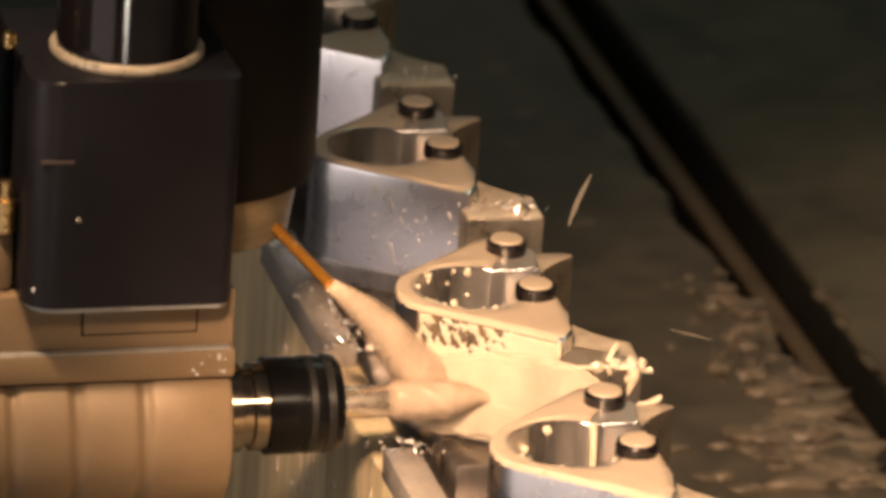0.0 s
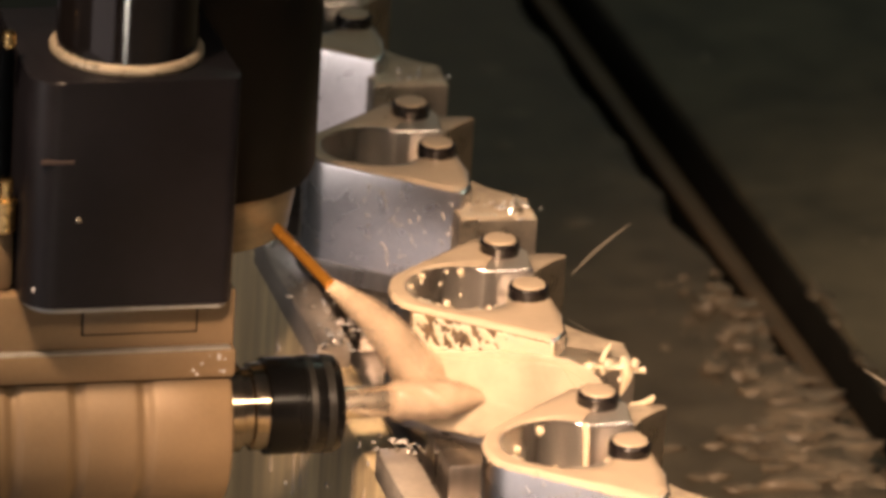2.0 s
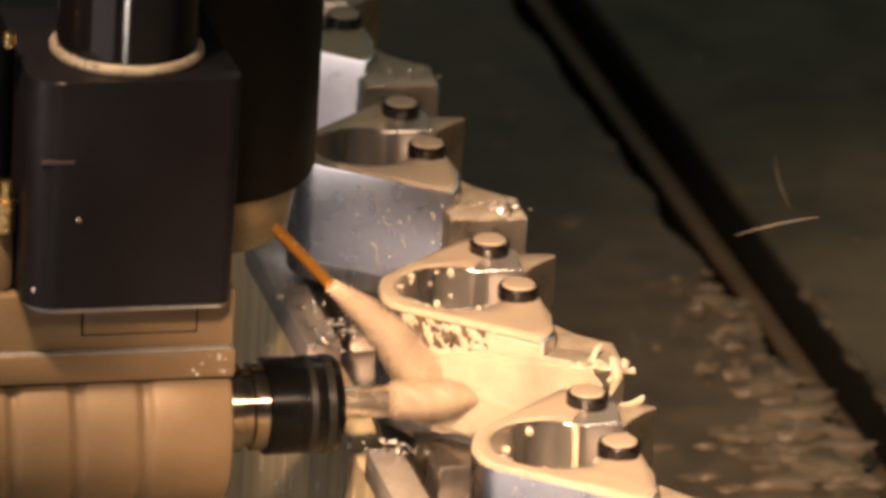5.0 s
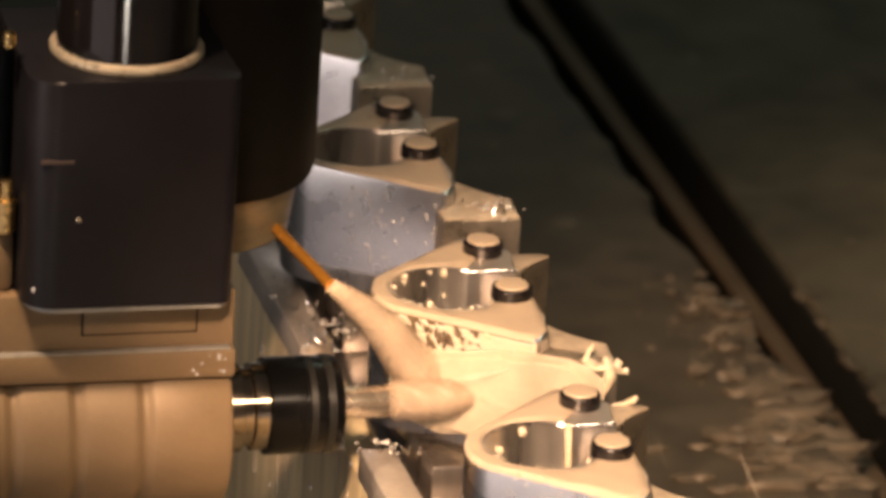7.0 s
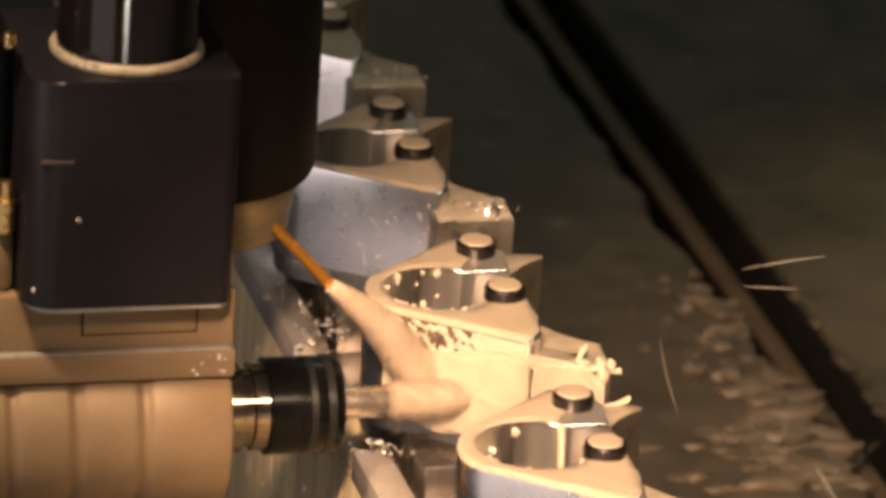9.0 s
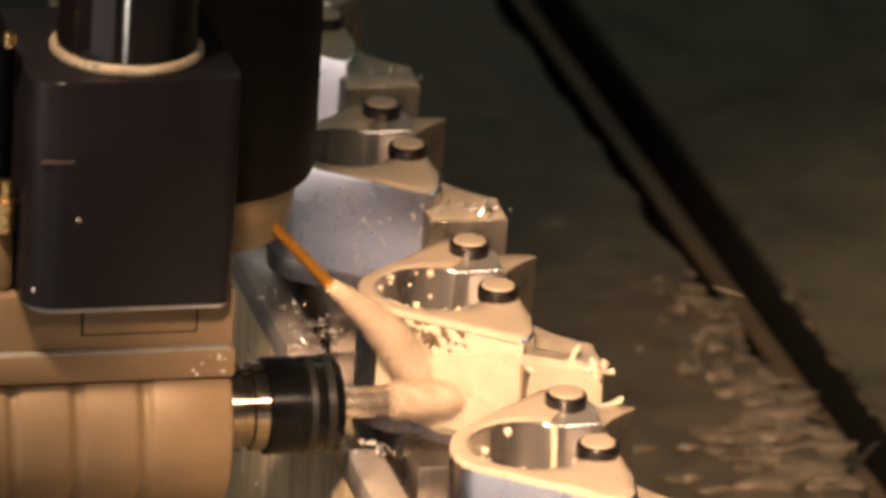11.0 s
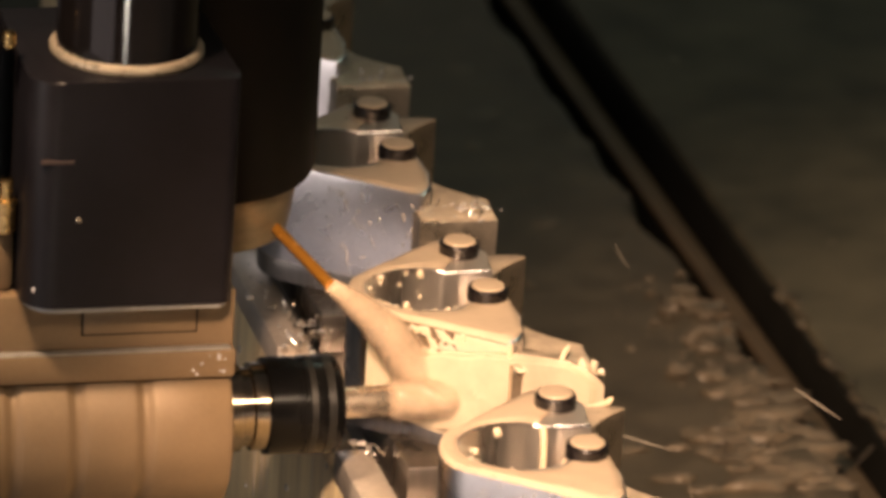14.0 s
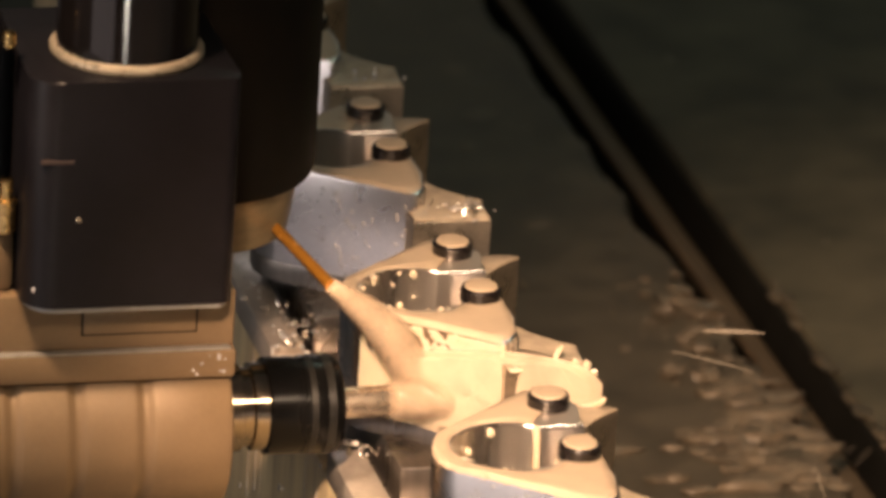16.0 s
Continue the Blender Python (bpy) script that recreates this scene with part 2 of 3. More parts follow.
def table():
    """The table's top lies 165 mm under the clamp screws; an open gap runs along it."""
    z = -0.165
    rides(tagged(part("machine_table", box(-0.16, 0.176, -0.36, 1.5, z - 0.09, z, 0.002), TABLE), "dark wet steel machine table under the fixture", "machine table", kind="structure"))
    rides(tagged(part("way_cover", box(0.2118, 1.4, -0.36, 1.5, z - 0.09, z + 0.002, 0.004), TABLE_LIT), "dark wet steel way cover beside the table", "way cover", kind="structure"))
    # Added strip: hides the cover's lit side so the gap stays black.
    rides(tagged(part("gap_shade_strip", box(0.2090, 0.2119, -0.36, 1.5, z - 0.2, z - 0.0005, 0.0012), SHADE_BLACK), "black strip standing in for shade on the cover's side", "wiper", kind="structure"))
    rides(tagged(part("gap_floor", box(0.10, 0.30, -0.36, 1.5, z - 0.24, z - 0.2), SLOT), "bottom of the gap beside the table, its shade painted black", "gap", kind="structure"))
    # Added web: carries the strip, coloured as dark as the shaded gap.
    rides(tagged(part("gap_web", box(0.1990, 0.2020, -0.36, 1.5, z - 0.2, z - 0.0140), SHADE_BLACK), "black support added under the strip, dark as the gap's shade", "web", kind="structure"))
    rides(tagged(part("gap_rail", box(0.1965, 0.2045, -0.36, 1.5, z - 0.0145, z - 0.0115, 0.0011), RAIL_BROWN), "narrow brown steel strip in the gap", "rail", kind="structure"))
    bm = bmesh.new()
    for i in range(34):
        y = random.uniform(0.12, 0.36)
        blob(random.uniform(0.0010, 0.0034), (0.2128 + random.uniform(-0.002, 0.004), y, z + 0.0012), (random.uniform(0.6, 1.2), random.uniform(1.0, 3.0), 0.4), 0.8, i + 900, bm, 1)
    rides(tagged(part("edge_sludge", bm, SLUDGE, smooth=75), "wet chips along the way cover's edge", "chips", kind="stuff"))
    # wet chips lying along the table's edge
    bm = bmesh.new()
    edge = [(0.1825 + (x - 0.1825) * (0.25 + 0.85 * max(0.0, min(1.0, (0.50 - y) / 0.25))), y) for x, y in ragged_edge(0.1825, 4.0, 0.0115)]
    cols = 26
    rows = []
    for i, (ex, y) in enumerate(edge):
        row = []
        for k in range(cols + 1):
            u = k / cols
            x = 0.085 + (ex - 0.085) * u
            near = max(0.0, min(1.0, (0.42 - y) / 0.28))
            h = 0.0005 + (0.0025 + 0.0075 * near) * (u ** 1.6) * (0.65 + (0.1 + 0.4 * u ** 4) * noise.noise(Vector((x * 55, y * 55, 7)))) + 0.0014 * near * max(0.25, u ** 3) * noise.noise(Vector((x * 170, y * 170, 1)))
            row.append(bm.verts.new((x, y, z + (h if k < cols else -0.010))))
        rows.append(row)
    for a, b in zip(rows, rows[1:]):
        for k in range(cols):
            bm.faces.new((a[k], a[k + 1], b[k + 1], b[k]))
    rides(tagged(part("chip_drift", bm, SLUDGE, smooth=75), "drift of wet metal chips along the table edge", "chips", kind="stuff"))
    # loose chips and foam flecks
    bm = bmesh.new()
    for i in range(330):
        x, y = random.uniform(0.06, 0.62), random.uniform(0.05, 0.95)
        if 0.17 < x < 0.214:
            continue
        blob(random.choice((0.0008, 0.0014, 0.0024, 0.0036)), (x, y, z + 0.001), (random.uniform(0.8, 2.2), random.uniform(0.8, 2.2), 0.35), 0.7, i, bm, 1)
    rides(tagged(part("loose_flecks", bm, FLECK, smooth=75), "scattered wet flecks on the dark table", "chips", kind="stuff"))
    bm = bmesh.new()
    for i in range(320):
        y = random.uniform(0.06, 0.36)
        x = 0.1805 - abs(random.gauss(0, 0.013))
        blob(random.uniform(0.0004, 0.0014), (x, y, z + 0.0016 + 0.0050 * max(0.0, (x - 0.12) / 0.06) * max(0.0, min(1.0, (0.42 - y) / 0.28))), (random.uniform(0.7, 2.4), random.uniform(0.7, 2.0), random.uniform(0.3, 0.8)), 1.0, i + 300, bm, 1)
    for i in range(46):
        y = random.uniform(0.15, 0.34)
        x = 0.1800 - abs(random.gauss(0, 0.010))
        blob(random.uniform(0.0018, 0.0044), (x, y, z + 0.0045), (random.uniform(0.8, 2.0), random.uniform(0.6, 1.2), random.uniform(0.4, 0.8)), 1.1, i + 700, bm, 2)
    rides(tagged(part("loose_chips", bm, FLECK, smooth=75), "scattered wet chips on the dark table", "chips", kind="stuff"))
    # heaps where the chips pile up on the near part of the edge
    bm = bmesh.new()
    rnd = random.Random(88)
    for i in range(84):
        y = rnd.choice((rnd.gauss(0.196, 0.010), rnd.gauss(0.216, 0.004), rnd.uniform(0.225, 0.262), rnd.gauss(0.178, 0.010)))
        reach_x = 0.1815 if y > 0.222 else 0.1840
        x = reach_x - abs(rnd.gauss(0, 0.007 if y > 0.222 else 0.024))
        near = max(0.0, min(1.0, (0.42 - y) / 0.28))
        blob(rnd.uniform(0.0026, 0.0058), (x, y, z + 0.0012 + 0.0052 * near * max(0.0, (x - 0.10) / 0.08)), (rnd.uniform(1.0, 2.4), rnd.uniform(0.6, 1.2), rnd.uniform(0.22, 0.42)), 0.6, i + 1200, bm, 2)
    rides(tagged(part("chip_heaps", bm, HEAP, smooth=75), "wet heaps of metal chips at the table edge", "chips", kind="stuff"))
    # Unseen sheet, added before the table as something grey for front faces to mirror.
    rides(tagged(part("apron", box(-0.30, 1.2, -1.5, -0.37, z - 0.09, z + 0.03, 0.004), GREY_PAINT), "grey sheet added out of view for the metal to mirror", "apron", kind="structure"))


def enclosure():
    lo, hi = -0.8, 1.7
    for name, b in (("wall_left", (-1.72, -1.66, -2.6, 1.7, lo, hi)), ("wall_right", (1.66, 1.72, -2.6, 1.7, lo, hi)),
                    ("wall_back", (-1.66, 1.66, 1.64, 1.7, lo, hi)), ("wall_front", (-1.66, 1.66, -2.6, -2.54, lo, hi)),
                    ("floor", (-1.66, 1.66, -2.54, 1.64, lo, lo + 0.05)), ("ceiling", (-1.66, 1.66, -2.54, 1.64, hi - 0.04, hi))):
        tagged(part(name, box(*b), GREY_PAINT), "grey painted sheet steel of the machine enclosure", name.split("_")[0], kind="structure")


table()
enclosure()

# ---------------------------------------------------------------- the fixture and the clamps


def fixture():
    f = thing("fixture", "long wet steel fixture block under the row of clamps", "fixture", at=(0, 0, -0.165))
    part("body", box(-0.0455, 0.030, -0.42, 0.42, 0.0, 0.112, 0.002), STEEL, f)
    for y0, y1 in ((0.035, 0.125), (-0.135, -0.043), (0.17, 0.26), (-0.25, -0.16)):
        part("rail_bar", box(-0.0455, -0.0345, y0, y1, 0.110, 0.120, 0.0012), STEEL_TOP, f, "bright steel bar with a coolant film")
    # Dark plate laid over the body's lighter top.
    part("trough", box(-0.0340, 0.0298, -0.419, 0.419, 0.1118, 0.1130, 0.0004), DARK_STEEL, f, "dark sheet over the fixture's top")
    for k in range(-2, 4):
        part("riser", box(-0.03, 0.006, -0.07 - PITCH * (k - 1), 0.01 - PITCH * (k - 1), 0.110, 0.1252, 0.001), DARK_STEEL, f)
    return rides(f)


fixture()

TOP, LOW = -0.0022, -0.034
NOSE = [(-0.0335, -0.0142), (-0.0363, -0.0170), (-0.0383, -0.0203), (-0.0395, -0.0243), (-0.0400, -0.0288), (-0.0397, -0.0328), (-0.0385, -0.0364), (-0.0358, -0.0397)]


def grown(points, by, cx=-0.018, cy=-0.027):
    return [(x + by * (x - cx) / math.hypot(x - cx, y - cy), y + by * (y - cy) / math.hypot(x - cx, y - cy)) for x, y in points]


def clamp(at):
    """A split aluminium clamp: a bored, pointed ring with two screws on a forked foot."""
    c = thing("clamp_part", "milled aluminium split clamp with two black screws", "machined part", "clamps on the fixture", at)
    hx, hy, hr = -0.0180, -0.0268, 0.0163
    # outline, clockwise from the slot's upper lip, round the nose, to the slot's lower lip
    slot_hi, slot_lo = -0.0140, -0.0225
    out = [(0.0072, slot_hi)] + arc(0.0000, 0.0030, 0.0080, -20, 65, 6) + [(-0.0042, 0.0115)]
    out += NOSE
    out += [(-0.0004, -0.0676), (0.0008, -0.0676), (0.0046, -0.0620), (0.0064, -0.0500), (0.0068, slot_lo)]
    inner = [(hx + hr * math.cos(radians(a)), hy + hr * math.sin(radians(a))) for a in np.linspace(15, -308, 44)]
    ring = out + [(-0.0022, slot_lo)] + inner + [(-0.0075, slot_hi)]
    bm = bmesh.new()
    bot = [bm.verts.new((x, y, LOW)) for x, y in ring]
    top = [bm.verts.new((x, y, TOP)) for x, y in ring]
    n = len(ring)
    cap = bm.faces.new(top)
    low = bm.faces.new(bot[::-1])
    cap.material_index = 1
    for i in range(n):
        fc = bm.faces.new((bot[i], bot[(i + 1) % n], top[(i + 1) % n], top[i]))
        fc.material_index = 2 if i >= len(out) else 0
    bmesh.ops.bevel(bm, geom=list(cap.edges), offset=0.0010, segments=2, profile=0.5, affect="EDGES")
    big = [fc for fc in bm.faces if len(fc.verts) > 4]
    bmesh.ops.triangulate(bm, faces=big)
    part("ring", bm, (ALU, ALU_TOP, ALU_BORE), c)
    # forked foot with a round bite on its outer side
    foot = [(0.0000, 0.0120), (0.0210, 0.0105)] + arc(0.0450, -0.0260, 0.0410, 122, 238, 14)[0:] + [(0.0222, -0.0630), (0.0222, -0.0755), (-0.0020, -0.0755), (-0.0020, -0.0560), (0.0000, -0.0300)]
    leg = part("foot", prism(foot, LOW, -0.0080, 0.0004), (ALU_FOOT,), c, "forked foot with a round bite")
    part("coolant_layer", prism([(x * 0.97 + 0.0004, y * 0.985 - 0.0003) for x, y in foot], -0.0081, -0.0075, 0.0002), TAN_FILM, leg, "thin tan film of coolant")
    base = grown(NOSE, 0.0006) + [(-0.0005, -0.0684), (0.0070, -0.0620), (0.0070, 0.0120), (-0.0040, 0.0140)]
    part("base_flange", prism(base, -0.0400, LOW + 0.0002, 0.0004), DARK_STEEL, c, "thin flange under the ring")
    for y in (0.0, -0.0352):
        s = part("screw", lathe([(TOP - 0.006, 0.004), (TOP, 0.0040), (TOP, 0.0060), (0.0010, 0.0060), (0.0018, 0.0054), (0.0019, 0.0)], n=32, m=Matrix.Translation((0, y, 0))), BLACK_OXIDE, c, "black steel screw head")
        part("coolant_pool", lathe([(0.0018, 0.0), (0.0018, 0.0050), (0.0023, 0.0046), (0.0026, 0.0)], n=28, m=Matrix.Translation((0, y, 0))), SKIN, s, "pool of milky coolant")
    return c


first = clamp((0, 0, 0))
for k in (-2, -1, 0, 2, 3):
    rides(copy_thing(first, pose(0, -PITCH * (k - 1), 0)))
rides(first)

# ---------------------------------------------------------------- the angle head and its tool
TY, TZ = -0.058, -0.0236


def tool():
    t = thing("milling_tool", "bright steel end mill spinning in the collet", "cutting tool", at=(-0.0615, TY, TZ))
    part("shank", lathe([(-0.004, 0.0047), (0.0150, 0.0047), (0.0155, 0.0044)], "x", 32), CHROME, t)
    bm = bmesh.new()
    n, m = 24, 30
    rings = []
    for j in range(m + 1):
        x = 0.0155 + 0.0170 * j / m
        tw = 4.2 * j / m
        rings.append([bm.verts.new((x, (0.0034 + 0.0010 * math.cos(3 * a)) * math.cos(a + tw), (0.0034 + 0.0010 * math.cos(3 * a)) * math.sin(a + tw))) for a in [2 * math.pi * i / n for i in range(n)]])
    for a, b in zip(rings, rings[1:]):
        for i in range(n):
            bm.faces.new((a[i], a[(i + 1) % n], b[(i + 1) % n], b[i]))
    bm.faces.new(rings[0][::-1]), bm.faces.new(rings[-1])
    part("flutes", bm, RIM, t, "fluted cutting end drowned in coolant")
    return t


def angle_head():
    h = thing("angle_head", "bronze and black right-angle milling head", "milling head", at=(-0.13, TY, 0.0))

    def place(bm):
        bm.transform(Matrix.Translation((0.13, -TY, 0)))
        return bm
    M = Matrix.Translation((0, TY, TZ))
    nut = part("collet_nut", place(lathe([(-0.0862, 0.0125), (-0.0858, 0.0142), (-0.0770, 0.0142), (-0.0767, 0.0139), (-0.0757, 0.0139), (-0.0754, 0.0142), (-0.0655, 0.0142), (-0.0645, 0.0135)], "x", 48, m=M)), NUT_BLACK, h, "black collet nut with a turned groove")
    part("nut_ring", place(lathe([(-0.0692, 0.0139), (-0.0690, 0.0144), (-0.0668, 0.0144), (-0.0666, 0.0139)], "x", 48, m=M)), NUT_BAND, nut, "dull grey band for the nut's blurred reflections")
    part("nut_ring", place(lathe([(-0.0742, 0.0139), (-0.0740, 0.01432), (-0.0722, 0.01432), (-0.0720, 0.0139)], "x", 48, m=M)), NUT_BAND, nut, "dull grey band for the nut's blurred reflections")
    part("nut_face", place(lathe([(-0.0648, 0.0136), (-0.0640, 0.0130), (-0.0634, 0.0110), (-0.0631, 0.0060)], "x", 48, m=M)), NUT_BLACK, nut, "black front face round the tool")
    part("spindle_nose", place(lathe([(-0.100, 0.0130), (-0.0935, 0.0130), (-0.0930, 0.0115), (-0.0905, 0.0115), (-0.0900, 0.0128), (-0.0860, 0.0128), (-0.0855, 0.010)], "x", 48, m=M)), NOSE_STEEL, h, "bright steel spindle nose")
    # barrel with three turned grooves
    rows, r = [(-0.26, 0.0275)], 0.0275
    for gx in (-0.1635, -0.1450, -0.1253):
        rows += [(gx - 0.0034, r), (gx - 0.0024, r - 0.0002), (gx - 0.0012, r - 0.0012), (gx, r - 0.0017), (gx + 0.0012, r - 0.0012), (gx + 0.0024, r - 0.0002), (gx + 0.0034, r)]
    rows += [(-0.1010, r), (-0.1000, r - 0.001)]
    part("barrel", place(lathe(rows, "x", 64, m=Matrix.Translation((0, TY, TZ - 0.0005)))), BRONZE, h, "bronze barrel with turned grooves", smooth=70)
    part("shoulder", place(box(-0.26, -0.0995, TY - 0.0190, TY + 0.03, -0.004, 0.0215, 0.0015)), BRONZE, h, "bronze flat shoulder block")
    part("ledge", place(box(-0.26, -0.0995, TY - 0.0228, TY + 0.0, -0.0045, 0.0042, 0.0012)), BRONZE, h, "bronze ledge above the barrel")
    part("ledge_strip", place(box(-0.258, -0.1010, TY - 0.0222, TY - 0.0192, 0.0040, 0.0046, 0.0002)), RIM, h, "pale strip on the ledge")
    part("plate_seam", place(box(-0.1440, -0.1105, TY - 0.0194, TY - 0.018, 0.0086, 0.0195, 0.0003)), SLEEVE, h, "dark seam round the plate")
    part("name_plate", place(box(-0.1435, -0.1110, TY - 0.0198, TY - 0.0185, 0.0091, 0.0195, 0.0004)), BRONZE, h, "recessed bronze plate")
    plan = arc(-0.1540, TY - 0.0230, 0.0090, 180, 270, 8) + arc(-0.1075, TY - 0.0280, 0.0040, 270, 360, 6) + [(-0.1035, TY + 0.03), (-0.1630, TY + 0.03)]
    part("housing", place(prism(plan, 0.0225, 0.0902, 0.0012)), BLACK_PAINT, h, "black painted housing with scuffs")
    lip = arc(-0.1530, TY - 0.0222, 0.0088, 180, 270, 8) + arc(-0.1085, TY - 0.0270, 0.0040, 270, 360, 6) + [(-0.1045, TY + 0.03), (-0.1618, TY + 0.03)]
    part("housing_lip", place(prism(lip, 0.0208, 0.0226, 0.0002)), RIM, h, "pale lower edge")
    C = Matrix.Translation((-0.1322, TY - 0.0085, 0))
    part("collar", place(lathe([(0.090, 0.0200), (0.20, 0.0200)], "z", 64, m=C)), GLOSS_BLACK, h, "glossy black vertical collar")
    part("collar_ring", place(lathe([(0.0900, 0.0200), (0.0903, 0.0212), (0.0912, 0.0218), (0.0922, 0.0218), (0.0931, 0.0212), (0.0934, 0.0200)], "z", 64, m=C)), RING, h, "bright ring at the collar's foot")
    part("side_block", place(box(-0.215, -0.1680, TY - 0.012, TY + 0.03, 0.0225, 0.105, 0.003)), BLACK_PAINT, h, "black block beside the housing")
    part("cheek", place(box(-0.260, -0.1634, TY - 0.0160, TY + 0.028, 0.0214, 0.0400, 0.002)), BRONZE, h, "bronze cheek behind the housing")
    part("side_fitting", place(lathe([(0.040, 0.0022), (0.041, 0.0032), (0.050, 0.0032), (0.0505, 0.0020), (0.056, 0.0020)], "z", 20, m=Matrix.Translation((-0.1665, TY - 0.0165, 0)))), BRASS, h, "small brass fitting")
    part("side_fitting", place(lathe([(0.094, 0.0012), (0.095, 0.0020), (0.099, 0.0020), (0.0995, 0.0010)], "z", 16, m=Matrix.Translation((-0.1668, TY - 0.0140, 0)))), BRASS, h, "small brass fitting")
    part("scuff", place(box(-0.1600, -0.1505, TY - 0.03215, TY - 0.0310, 0.0660, 0.0672, 0.0003)), SCUFF, h, "brownish scuff mark")
    rnd = random.Random(5)
    for i in range(9):
        part("bead", place(blob(rnd.uniform(0.0003, 0.0007), (rnd.uniform(-0.112, -0.102), TY - 0.0229, rnd.uniform(-0.003, 0.003)), (1, 0.5, 1.2), 0.2, i, sub=1)), BEAD, h, "clear coolant drop")
    part("bead", place(blob(0.0010, (-0.1600, TY - 0.0290, 0.0275), (0.8, 0.8, 1.2), 0.1)), BEAD, h, "clear coolant drop")
    part("screw", place(blob(0.0009, (-0.1488, TY - 0.0322, 0.0493), (1, 0.5, 1), 0.1)), CHROME, h, "small bright screw")
    S = Matrix.Translation((-0.0985, 0.0, 0))
    part("spindle", place(lathe([(0.0300, 0.030), (0.0305, 0.0365), (0.0330, 0.0375), (0.30, 0.0375)], "z", 72, m=S)), SLEEVE, h, "black machine spindle sleeve")
    part("spindle_band", place(lathe([(0.0120, 0.027), (0.0125, 0.0305), (0.0300, 0.0330), (0.0320, 0.0360)], "z", 72, m=S)), BAND, h, "oily steel band under the sleeve")
    return h


mill = tool()
angle_head()

# ---------------------------------------------------------------- coolant


def coolant():
    n = thing("coolant_nozzle", "thin orange coolant tube beside the spindle", "nozzle", at=(-0.083, -0.055, 0.03))
    O = Vector((-0.083, -0.055, 0.03))
    a, b = Vector((-0.0758, -0.021, 0.0165)), Vector((-0.0668, -0.055, 0.0121))
    part("tube", tube([(a + (b - a) * i / 6) - O for i in range(0, 7)], [0.0018] * 7, 16), COPPER, n)
    c = Vector((-0.0355, -0.0480, -0.0225))
    pts, rad = [], []
    for i in range(37):
        k = i / 36
        pts.append(b + (c - b) * k + Vector((0.0025, 0, 0.0025)) * math.sin(k * math.pi) * 0.6)
        rad.append(0.0021 + 0.0044 * k ** 0.75)
    for back, r in ((0.0030, 0.0054), (0.0050, 0.0036), (0.0058, 0.0012)):
        pts.append(c + (c - b).normalized() * back)
        rad.append(r)
    jet = thing("coolant_jet", "cream jet of milky coolant from the nozzle", "coolant", at=b)
    for name, k, m in (("stream", 0.50, FOAM), ("mist", 0.66, SPRAY), ("mist", 0.84, SPRAY), ("mist", 1.0, SPRAY), ("mist", 1.14, WHIRL), ("mist", 1.26, WHIRL)):
        part(name, tube([p - b for p in pts], [r * (1 + (k - 1) * min(1.0, n_ring / 15)) for n_ring, r in enumerate(rad)], 34, rough=0.0005 * k, seed=k * 9), m, jet)
    whirl = thing("coolant_whirl", "spray of coolant whirled round the tool", "coolant", at=(-0.035, TY, TZ))
    for layer in range(7):
        k = 0.36 + 0.095 * layer
        line = [(-0.0130 + (0.0310 - 0.0013 * layer) * i / 42, 0, 0) for i in range(43)]
        wide = [0.0066 * k * min(1.0, 0.75 + 0.05 * i, 0.45 + 0.075 * (42 - i)) for i in range(43)]
        part("core" if layer == 0 else "mist", tube([(p[0] + 0.0004 * (3 - layer), 0, 0) for p in line], wide, 34, rough=0.0003, seed=layer * 7), WHIRL, whirl)


